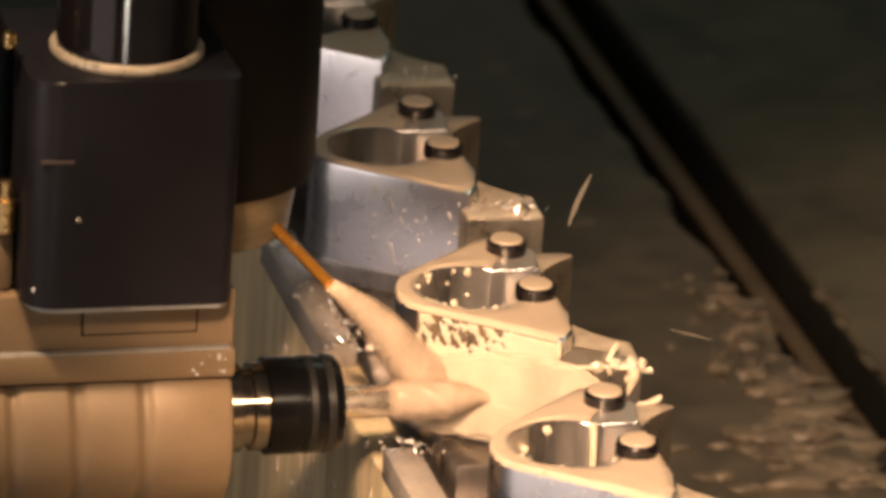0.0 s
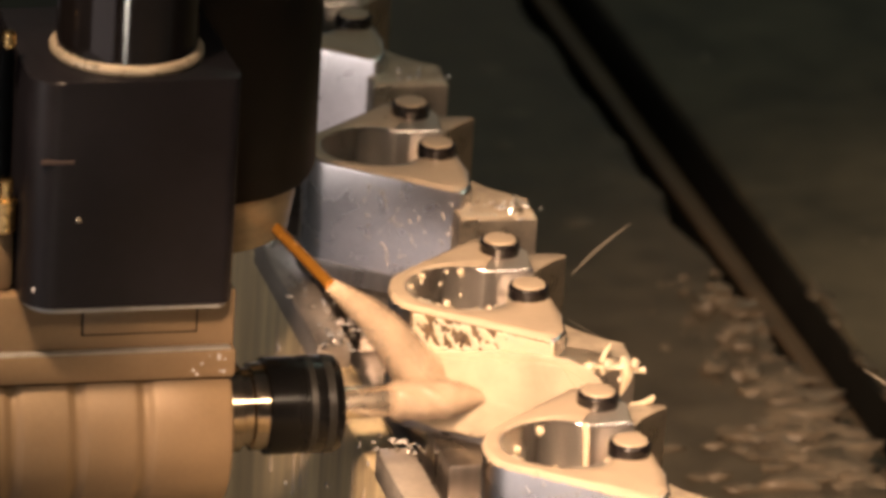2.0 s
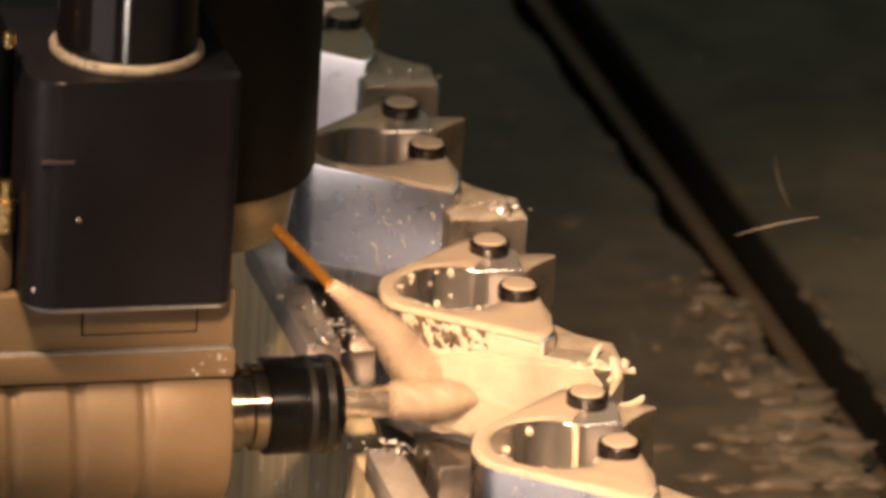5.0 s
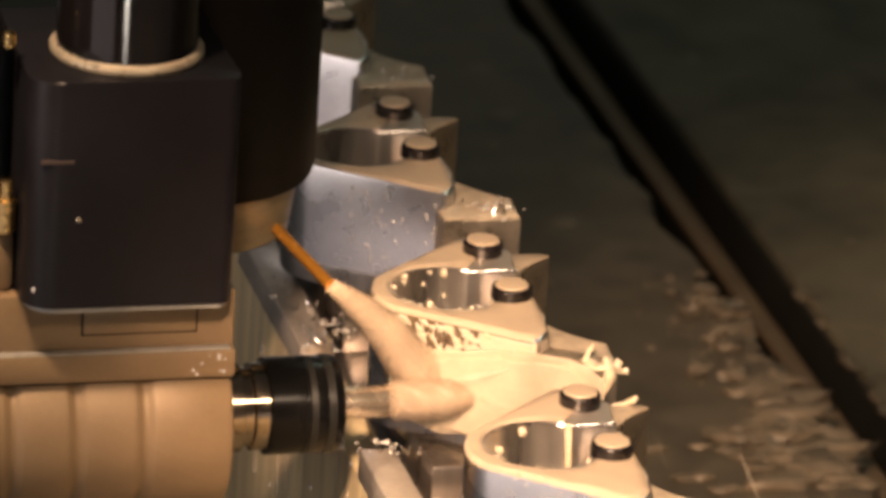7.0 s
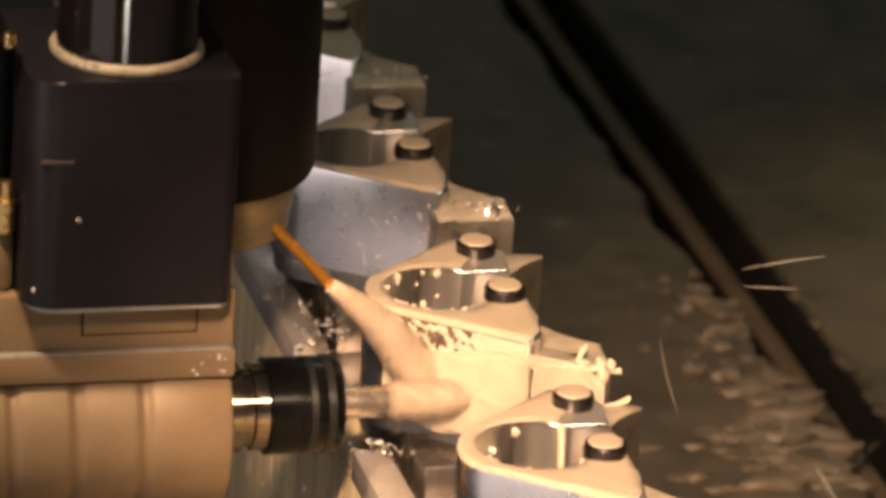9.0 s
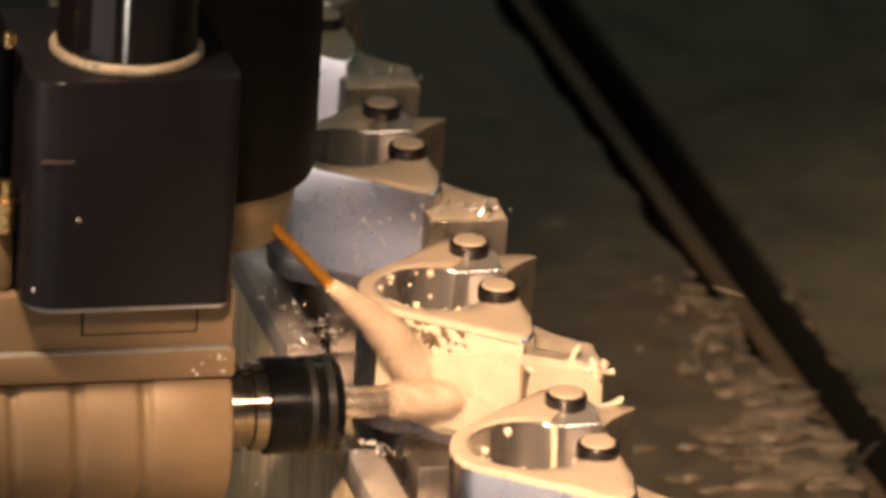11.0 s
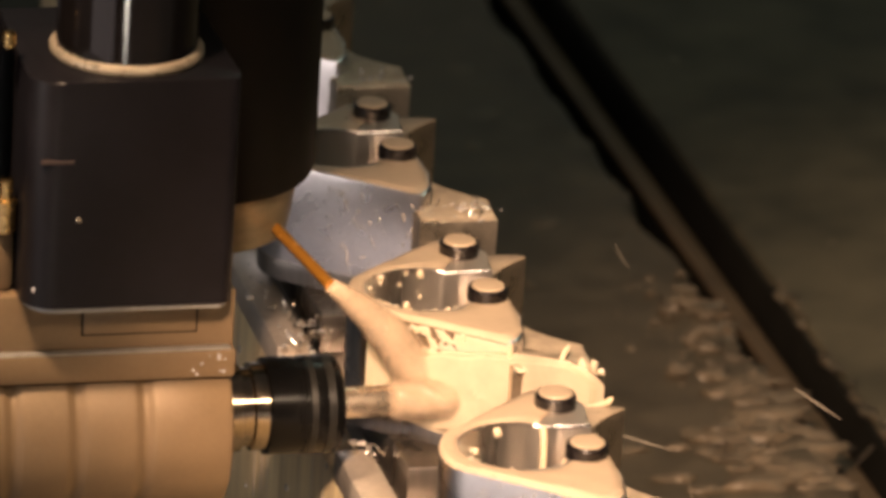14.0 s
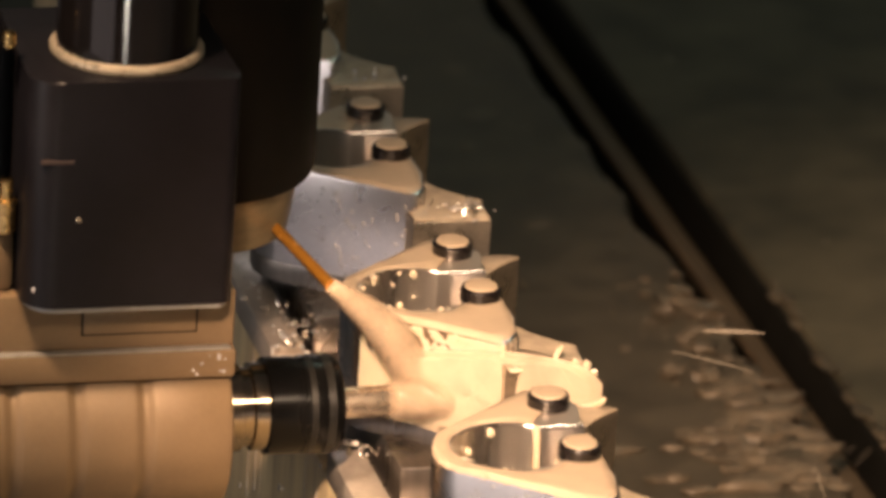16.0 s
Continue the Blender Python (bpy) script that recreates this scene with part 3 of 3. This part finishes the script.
def face_film():
    """Milky coolant running down the clamp's front face, with a ragged upper edge."""
    p0, p1 = Vector((-0.0362, -0.0394, 0)), Vector((-0.0004, -0.0676, 0))
    d = (p1 - p0).normalized()
    nrm = Vector((d.y, -d.x, 0))
    length = (p1 - p0).length
    bm = bmesh.new()
    ns, nz = 150, 95
    grid = {}
    for i in range(ns + 1):
        for k in range(nz + 1):
            s, z = length * i / ns, -0.0033 - 0.0310 * k / nz
            q = p0 + d * s
            h = 0.0004 + 0.0003 * noise.noise(Vector((s * 120, z * 120, 2)))
            grid[i, k] = bm.verts.new((q.x + nrm.x * h, q.y + nrm.y * h, z))
    for i in range(ns):
        for k in range(nz):
            s, z = length * (i + .5) / ns, -0.0033 - 0.0310 * (k + .5) / nz
            u = i / ns
            edge = -0.0036 + 0.0003 * noise.noise(Vector((s * 150, 0, 5)))
            band = 0.0120 * max(0.0, 1 - max(0.0, u - 0.45) / 0.2)      # depth of the broken upper part
            hole = noise.noise(Vector((s * 460 + z * 220, z * 300, 9))) + 0.4 * noise.noise(Vector((s * 1100, z * 700, 4)))
            bare = hole > -0.05 + 0.75 * max(0.0, (edge - band * 0.55 - z) / 0.006) if band > 0.001 else hole > 0.50 and z > -0.016
            if z < edge and not bare:
                bm.faces.new((grid[i, k], grid[i + 1, k], grid[i + 1, k + 1], grid[i, k + 1]))
    # Brown sheet behind the holes, in place of the dark head mirrored there.
    thin = bmesh.new()
    for i in range(30):
        lo = [p0 + d * (length * (i + k) / 30) + nrm * 0.00025 for k in (0, 1)]
        low = -0.0200 + 0.0010 * noise.noise(Vector((i * 0.6, 0, 2)))
        thin.faces.new([thin.verts.new((q.x, q.y, z)) for q, z in ((lo[0], low), (lo[1], low), (lo[1], -0.0034), (lo[0], -0.0034))])
    bmesh.ops.remove_doubles(thin, verts=thin.verts, dist=0.0015)
    ext = bmesh.ops.extrude_face_region(thin, geom=thin.faces[:])
    for v in [g for g in ext["geom"] if isinstance(g, bmesh.types.BMVert)]:
        v.co += nrm * 0.0001
    rides(tagged(part("reflection_film", thin, MIRROR_BROWN, smooth=80), "thin brown sheet painting dark reflections in the clamp's face", "coolant"))
    drip = tube([(-0.0010, -0.0682, -0.0030), (-0.0012, -0.0686, -0.0060), (-0.0011, -0.0684, -0.0110), (-0.0010, -0.0682, -0.0140)], [0.0007, 0.0009, 0.0007, 0.0004], 10, rough=0.0003)
    rides(tagged(part("coolant_drip", drip, MILK), "cream drip of coolant on the clamp's corner", "coolant"))
    bmesh.ops.delete(bm, geom=[v for v in bm.verts if not v.link_faces], context="VERTS")
    ext = bmesh.ops.extrude_face_region(bm, geom=bm.faces[:])
    for v in [g for g in ext["geom"] if isinstance(g, bmesh.types.BMVert)]:
        v.co += nrm * 0.0007
    bmesh.ops.smooth_vert(bm, verts=bm.verts, factor=0.5, use_axis_x=True, use_axis_y=True, use_axis_z=True)
    rides(tagged(part("coolant_film", bm, FOAM, smooth=80), "sheet of milky coolant down the clamp's face", "coolant"))


coolant()
face_film()


def reach(points, cx, cy, a):
    """How far a ray from (cx, cy) at the angle a runs inside a closed outline."""
    dx, dy, best = math.cos(a), math.sin(a), 0.0
    for (x0, y0), (x1, y1) in zip(points, points[1:] + points[:1]):
        ex, ey = x1 - x0, y1 - y0
        det = dx * -ey + dy * ex
        if abs(det) > 1e-12:
            t = ((x0 - cx) * -ey + (y0 - cy) * ex) / det
            u = (dx * (y0 - cy) - dy * (x0 - cx)) / det
            if -1e-6 <= u <= 1 + 1e-6 and t > best:
                best = t
    return best


def top_film(name, dy, seed, over=True):
    """A thin milky skin on a clamp's top face, thicker here and there."""
    cx, cy = -0.0180, -0.0268
    out = [(0.0074, -0.0150)] + arc(0.0, 0.0030, 0.0082, -20, 62, 5) + [(-0.0043, 0.0118)] + grown(NOSE, 0.0002) + [(-0.0006, -0.0679), (0.0009, -0.0679), (0.0048, -0.0621), (0.0066, -0.0500), (0.0070, -0.0232)]
    if not over:
        out = grown(out, -0.0013)
    bm = bmesh.new()
    rows, n, across = [], 150, 8
    for i in range(n + 1):
        a = radians(55 + (373 - 55) * i / n)
        r0, r1 = 0.0166, reach(out, cx, cy, a) + 0.0001 * noise.noise(Vector((i * 0.3, seed, 0)))
        row = []
        for k in range(across + 1):
            u = k / across
            r = r0 + (r1 - r0) * (u if k < across - 1 else 0.93 if k == across - 1 else 1.0)
            x, y = cx + r * math.cos(a), cy + r * math.sin(a)
            h = -0.0003 if k == 0 or k == across and not over else -0.0013 - 0.0005 * noise.noise(Vector((i * 0.4, seed, 8))) if k == across else 0.0005 + 0.0003 * noise.noise(Vector((x * 150, y * 150, seed)))
            row.append(bm.verts.new((x, y + dy, TOP + h)))
        rows.append(row)
    for a, b in zip(rows, rows[1:]):
        for k in range(across):
            bm.faces.new((a[k], a[k + 1], b[k + 1], b[k]))
    rides(tagged(part(name, bm, SKIN, smooth=80), "thin skin of milky coolant on the clamp's top", "coolant"))


for n_film in (-1, 0, 1, 2, 3):
    top_film("coolant_skin", -PITCH * (n_film - 1), n_film, n_film in (1, 2, 3))


def beads(dy, count, s0, s1, z0, z1, seed):
    """Round drops clinging to a clamp's front face."""
    rnd = random.Random(seed)
    p0, p1 = Vector((-0.0362, -0.0394, 0)), Vector((-0.0004, -0.0676, 0))
    d = (p1 - p0).normalized()
    nrm = Vector((d.y, -d.x, 0))
    bm = bmesh.new()
    for i in range(count):
        q = p0 + (p1 - p0) * rnd.uniform(s0, s1) + nrm * 0.0001
        r = rnd.choice((0.00018, 0.00025, 0.0003, 0.00045))
        blob(r, (q.x, q.y + dy, rnd.uniform(z0, z1)), (0.8, 0.8, rnd.uniform(0.9, 1.8)), 0.2, i, bm, 1)
    rides(tagged(part("coolant_beads", bm, BEAD, smooth=80), "coolant drops clinging to the clamp's face", "drops", kind="stuff"))


beads(PITCH, 110, 0.30, 0.99, -0.031, -0.006, 3)
beads(2 * PITCH, 24, 0.30, 0.99, -0.031, -0.006, 5)
beads(-PITCH, 40, 0.05, 0.9, -0.012, -0.004, 7)
beads(0.0, 60, 0.02, 0.6, -0.010, -0.004, 8)


def chips(at, spread, count, seed, curl=6):
    """A little heap of bright wet chips, curls and drops."""
    rnd = random.Random(seed)
    h = thing("chip_heap", "heap of bright wet aluminium chips and drops", "chips", "chip heaps", at)
    bm = bmesh.new()
    for i in range(count):
        p = [rnd.gauss(0, spread[k]) for k in range(3)]
        blob(rnd.uniform(0.0003, 0.0009), (p[0], p[1], abs(p[2]) + 0.0003), (rnd.uniform(0.5, 1.9), rnd.uniform(0.5, 1.9), rnd.uniform(0.4, 1.0)), 1.1, i, bm, 1)
    part("wet_grit", bm, BEAD, h, smooth=80)
    for i in range(curl):
        p = Vector([rnd.gauss(0, spread[k]) for k in range(3)])
        p.z = abs(p.z) + 0.0005
        a0, r = rnd.uniform(0, 6.28), rnd.uniform(0.0008, 0.0020)
        ax = Vector((rnd.uniform(-1, 1), rnd.uniform(-1, 1), rnd.uniform(-0.4, 1))).normalized()
        u = ax.orthogonal().normalized()
        w = ax.cross(u)
        pts = [p + u * r * math.cos(a0 + k * 0.7) + w * r * math.sin(a0 + k * 0.7) + ax * 0.00035 * k for k in range(9)]
        part("curl", tube(pts, [0.00012] + [0.00028] * 7 + [0.0001], 6), CHIP, h)
    return rides(h)


chips((-0.0360, 0.040, -0.045), (0.004, 0.006, 0.0018), 34, 11, 7)
chips((-0.0400, 0.118, -0.045), (0.003, 0.004, 0.0008), 10, 12, 2)
chips((-0.0400, 0.078, -0.045), (0.003, 0.006, 0.0008), 10, 15, 2)
chips((-0.0385, -0.047, -0.045), (0.0045, 0.003, 0.0014), 14, 13, 4)
chips((-0.0300, -0.050, -0.044), (0.004, 0.004, 0.002), 7, 14, 2)
chips((0.0140, PITCH - 0.068, -0.008), (0.0050, 0.0035, 0.0010), 26, 16, 5)
chips((0.0150, 2 * PITCH - 0.070, -0.008), (0.0040, 0.0030, 0.0006), 10, 17, 2)


def strings():
    """Coolant-laden strings of chip over the foot beside the tool."""
    h = thing("chip_strings", "cream coolant strings and chips hanging on the foot", "chips", at=(0.0, -0.0755, -0.008))
    runs = (([(-0.001, 0.0, 0.0002), (0.006, -0.0004, 0.0), (0.012, -0.0002, 0.0002), (0.017, 0.0, 0.0), (0.0200, 0.0, 0.0002)], [0.0007, 0.0008, 0.0010, 0.0014, 0.0020]),
            ([(0.0128, 0.003, 0.0), (0.0135, 0.0035, 0.0020), (0.0143, 0.004, 0.0042), (0.0152, 0.004, 0.0058)], [0.0016, 0.0009, 0.0011, 0.0004]),
            ([(0.0195, 0.0, -0.001), (0.0225, 0.0004, -0.0016), (0.0252, 0.0004, -0.0014)], [0.0016, 0.0009, 0.0011]),
            ([(0.0180, 0.0, 0.0030), (0.0188, -0.0004, 0.0005), (0.0196, -0.0006, -0.0030), (0.0192, -0.0004, -0.0060), (0.0188, -0.0002, -0.0085)], [0.0006, 0.0017, 0.0024, 0.0017, 0.0006]),
            ([(0.0120, -0.0002, 0.0), (0.0122, -0.0004, -0.0020), (0.0121, -0.0003, -0.0026)], [0.0013, 0.0010, 0.0005]))
    rnd = random.Random(61)
    for i in range(10):
        x = min(0.0225, 0.0185 + rnd.gauss(0, 0.0035))
        low = rnd.uniform(-0.0075, 0.0022) if 0.0170 < x < 0.0210 else rnd.uniform(-0.0012, 0.0008)
        part("clot", blob(rnd.uniform(0.0008, 0.0021), (x, rnd.uniform(-0.0006, 0.002), low), (rnd.uniform(0.7, 1.6), 0.8, rnd.uniform(0.7, 1.6)), 1.0, i + 7, sub=3), MILK, h, smooth=80)
    for i, (pts, rad) in enumerate(runs):
        fine_p, fine_r = [], []
        for a, b, ra, rb in zip(pts, pts[1:], rad, rad[1:]):
            for k in range(4):
                fine_p.append(Vector(a).lerp(Vector(b), k / 4))
                fine_r.append(0.8 * (ra + (rb - ra) * k / 4))
        fine_p.append(Vector(pts[-1]))
        fine_r.append(rad[-1])
        part("string", tube(fine_p, fine_r, 10, rough=0.0009, seed=i * 5), MILK, h)
    part("skin", prism([(-0.001, 0.0), (0.015, 0.0002), (0.0205, 0.004), (0.014, 0.010), (0.004, 0.016), (-0.001, 0.014)], 0.0, 0.0005, 0.0002), MILK, h)
    rides(h)
    t = tagged(part("coolant_clot", tube([(0.0130, -0.104, -0.0078), (0.0165, -0.104, -0.0074), (0.0192, -0.1035, -0.0066), (0.0202, -0.1035, -0.0055)], [0.0004, 0.0008, 0.0011, 0.0005], 10, rough=0.0006), MILK), "clot of foamy coolant on the foot's tip", "coolant")
    rides(t)
    # a stream running down inside the near clamp's bore
    u = tagged(part("coolant_stream", tube([(-0.0075, -0.1290, -0.0016), (-0.0070, -0.1300, -0.004), (-0.0068, -0.1308, -0.012), (-0.0066, -0.1310, -0.022)], [0.0010, 0.0011, 0.0009, 0.0010], 10, rough=0.0003), MILK), "milky stream running down inside the bore", "coolant")
    rides(u)


strings()


def splash():
    """Coolant thrown against the face by the spinning tool: thin sheets, one over the other, that stay with the tool and quiver."""
    p0, d = Vector((-0.0362, -0.0394, 0)), Vector((0.7856, -0.6188, 0))
    nrm = Vector((d.y, -d.x, 0))
    line = [(-0.0060, -0.0360), (-0.0062, -0.0185), (0.0010, -0.0160), (0.0120, -0.0135), (0.0250, -0.0105), (0.0380, -0.0085), (0.0470, -0.0080), (0.0520, -0.0092), (0.0575, -0.0125), (0.0580, -0.0200), (0.0540, -0.0340), (0.0400, -0.0380), (0.0100, -0.0390)]
    cs, cz = 0.022, -0.0245
    made = []
    for layer in range(4):
        bm = bmesh.new()
        n, across = 120, 14
        rings = []
        for k in range(across + 1):
            ring = []
            for i in range(n):
                a = 2 * math.pi * i / n
                r = reach(line, cs, cz, a) * (k / across) * (1 - 0.05 * layer)
                r *= 1 + (0.05 + 0.03 * layer) * noise.noise(Vector((math.cos(a) * 2.5, math.sin(a) * 2.5, layer * 5))) * (k / across) ** 4
                q = p0 + d * (cs + r * math.cos(a)) + nrm * (0.0012 + 0.0007 * layer + 0.0012 * (1 - (k / across) ** 2) + 0.0004 * noise.noise(Vector((r * 150, a, layer))))
                u = max(0.0, min(1.0, (cs + r * math.cos(a) - 0.034) / 0.011))
                swing = 0.0088 * u * u * (3 - 2 * u)      # past the corner it swings out in front of the foot
                ring.append(bm.verts.new((q.x, q.y - swing, cz + r * math.sin(a) + 0.39 * swing)))
            rings.append(ring)
        for a, b in zip(rings, rings[1:]):
            for i in range(n):
                bm.faces.new((a[i], a[(i + 1) % n], b[(i + 1) % n], b[i]))
        bmesh.ops.remove_doubles(bm, verts=bm.verts, dist=0.00002)
        ext = bmesh.ops.extrude_face_region(bm, geom=bm.faces[:])
        for v in [g for g in ext["geom"] if isinstance(g, bmesh.types.BMVert)]:
            v.co += nrm * 0.0003
        bm.transform(Matrix.Translation((0.02, 0.055, 0.024)))
        ob = tagged(part("coolant_splash", bm, HAZE, smooth=80), "sheet of milky coolant splashing round the cutting tool", "coolant", "coolant splashes")
        ob.matrix_basis = pose(-0.02, -0.055, -0.024)
        made.append(ob)
    return made


splashes = splash()


def rim_foam(dy, seed, count=22, inside=9):
    """Foam beads along the bore's rim and on its back wall."""
    rnd = random.Random(seed)
    bm = bmesh.new()
    for i in range(count):
        a = radians(rnd.uniform(205, 330))
        r = 0.0160 + rnd.uniform(-0.0003, 0.0006)
        blob(rnd.uniform(0.00025, 0.0007), (-0.0180 + r * math.cos(a), -0.0268 + dy + r * math.sin(a), TOP + rnd.uniform(-0.0002, 0.0004)), (1.2, 1.0, 0.7), 0.5, i, bm, 2)
    for i in range(inside):
        a = radians(rnd.uniform(65, 160))
        blob(rnd.uniform(0.0004, 0.0012), (-0.0180 + 0.0159 * math.cos(a), -0.0268 + dy + 0.0159 * math.sin(a), TOP - rnd.uniform(0.001, 0.012)), (1.0, 0.8, 1.3), 0.5, i + 40, bm, 2)
    rides(tagged(part("rim_foam", bm, MILK, smooth=80), "beads of coolant foam round the bore", "foam", kind="stuff"))


rim_foam(0.0, 31)
rim_foam(-PITCH, 32, 8, 3)


def wall_runs():
    """Coolant running down the fixture's side."""
    rnd = random.Random(77)
    h = thing("coolant_runs", "thin coolant runs and drops on the fixture's side", "coolant", at=(-0.0456, 0.0, -0.05))
    for i in range(15):
        y, z, n = rnd.uniform(-0.13, 0.09), rnd.uniform(-0.030, -0.004), rnd.uniform(0.015, 0.06)
        pts = [(-0.0001, y + 0.0006 * noise.noise(Vector((i, k * 0.7, 0))), z - n * k / 6) for k in range(7)]
        part("run", tube(pts, [0.0001] + [rnd.uniform(0.00014, 0.0003)] * 4 + [0.0002, 0.0004], 6), STEEL_TOP, h)
    for i in range(16):
        part("drop", blob(rnd.uniform(0.0004, 0.0011), (-0.0002, rnd.uniform(-0.12, 0.10), rnd.uniform(-0.06, -0.002)), (0.6, 1, 1.4), 0.2, i, sub=1), BEAD, h)
    rides(h)


wall_runs()


def flying_drops(count):
    """Drops thrown off by the tool; each flies once and lies on the table afterwards."""
    rnd = random.Random(21)
    made = []
    shapes = []
    for length, thick, bend in ((0.008, 0.00045, 0.0), (0.012, 0.00042, 0.0006), (0.016, 0.00055, 0.0010), (0.009, 0.00090, 0.0005)):
        rows = [(bend * (1 - (k / 4) ** 2), 0, length * k / 4) for k in range(-4, 5)]
        shapes.append(tube(rows, [thick * (0.15 + 0.85 * math.cos(k / 4 * 1.4)) for k in range(-4, 5)], 6))
    shapes = [part("flying_drop", b, DROP, smooth=80) for b in shapes]
    for i in range(count):
        ob = shapes[i] if i < len(shapes) else new("flying_drop", shapes[i % len(shapes)].data)
        tagged(ob, "thin streak of coolant thrown off by the tool", "drop", "flying drops")
        start = -0.5 + 16.8 * (i + rnd.random()) / count
        az, speed, up = radians(rnd.uniform(-60, 75)), rnd.uniform(0.30, 0.75), rnd.uniform(-0.05, 0.75)
        made.append((ob, start, Vector((math.cos(az) * speed, math.sin(az) * speed, up))))
    return made


drops = flying_drops(296)


def motions():
    for ob, base in moving:
        walk(ob, [(t, Matrix.Translation((FEED * t / 16.0, 0, 0)) @ base) for t in (0.0, 4.0, 8.0, 12.0, 16.0)])
    rnd = random.Random(9)
    for ob in splashes:
        base = ob.matrix_basis.copy()
        walk(ob, [(16.0 * i / 80, Matrix.Translation(Vector((-0.0035, -0.0103, 0.0045)) * (i / 80)) @ base @ pose(rnd.uniform(-1, 1) * 0.0005, rnd.uniform(-1, 1) * 0.0002, rnd.uniform(-1, 1) * 0.0005, 0, rnd.uniform(-1.5, 1.5), 0)) for i in range(81)])
    g = Vector((0, 0, -4.0))
    for ob, start, v in drops:
        origin = Vector((-0.012, -0.066, -0.02))
        wait = pose(-0.0350, TY, TZ, 0, 90, 0)
        flight = 0.0
        while (origin + v * flight + g * flight * flight / 2).z > -0.164 and flight < 1.5:
            flight += 0.02
        steps = max(3, int(flight / 0.1))
        line = []
        for i in range(steps + 1):
            a = flight * i / steps
            p, d = origin + v * a + g * a * a / 2, v + g * a
            line.append((start + a, Matrix.Translation(p) @ d.to_track_quat("Z", "Y").to_matrix().to_4x4()))
        rest = line[-1][1]
        line = [r for r in line if 0.0 < r[0] < 16.0]
        if start > 0.0:
            line = [(0.0, wait), (max(start, 0.04), wait)] + [r for r in line if r[0] > start + 0.034 and r[0] > 0.08]
        elif line:
            line = [(0.0, line[0][1])] + line[1:]
        else:
            line = [(0.0, rest)]
        if line[-1][0] < 15.9:
            # soaked up by the wet chips
            lie = Vector((v.x, v.y, 0)).to_track_quat("Z", "Y").to_matrix().to_4x4()
            lie.translation = Vector((rest.translation.x, rest.translation.y, -0.169))
            line.append((min(15.95, line[-1][0] + 0.05), lie))
        line.append((16.0, line[-1][1]))
        walk(ob, line)
    turns = 180
    base = mill.matrix_basis.copy()
    walk(mill, [(16.0 * i / turns, base @ pose(0, 0, 0, (80 * i) % 360)) for i in range(turns + 1)])


motions()
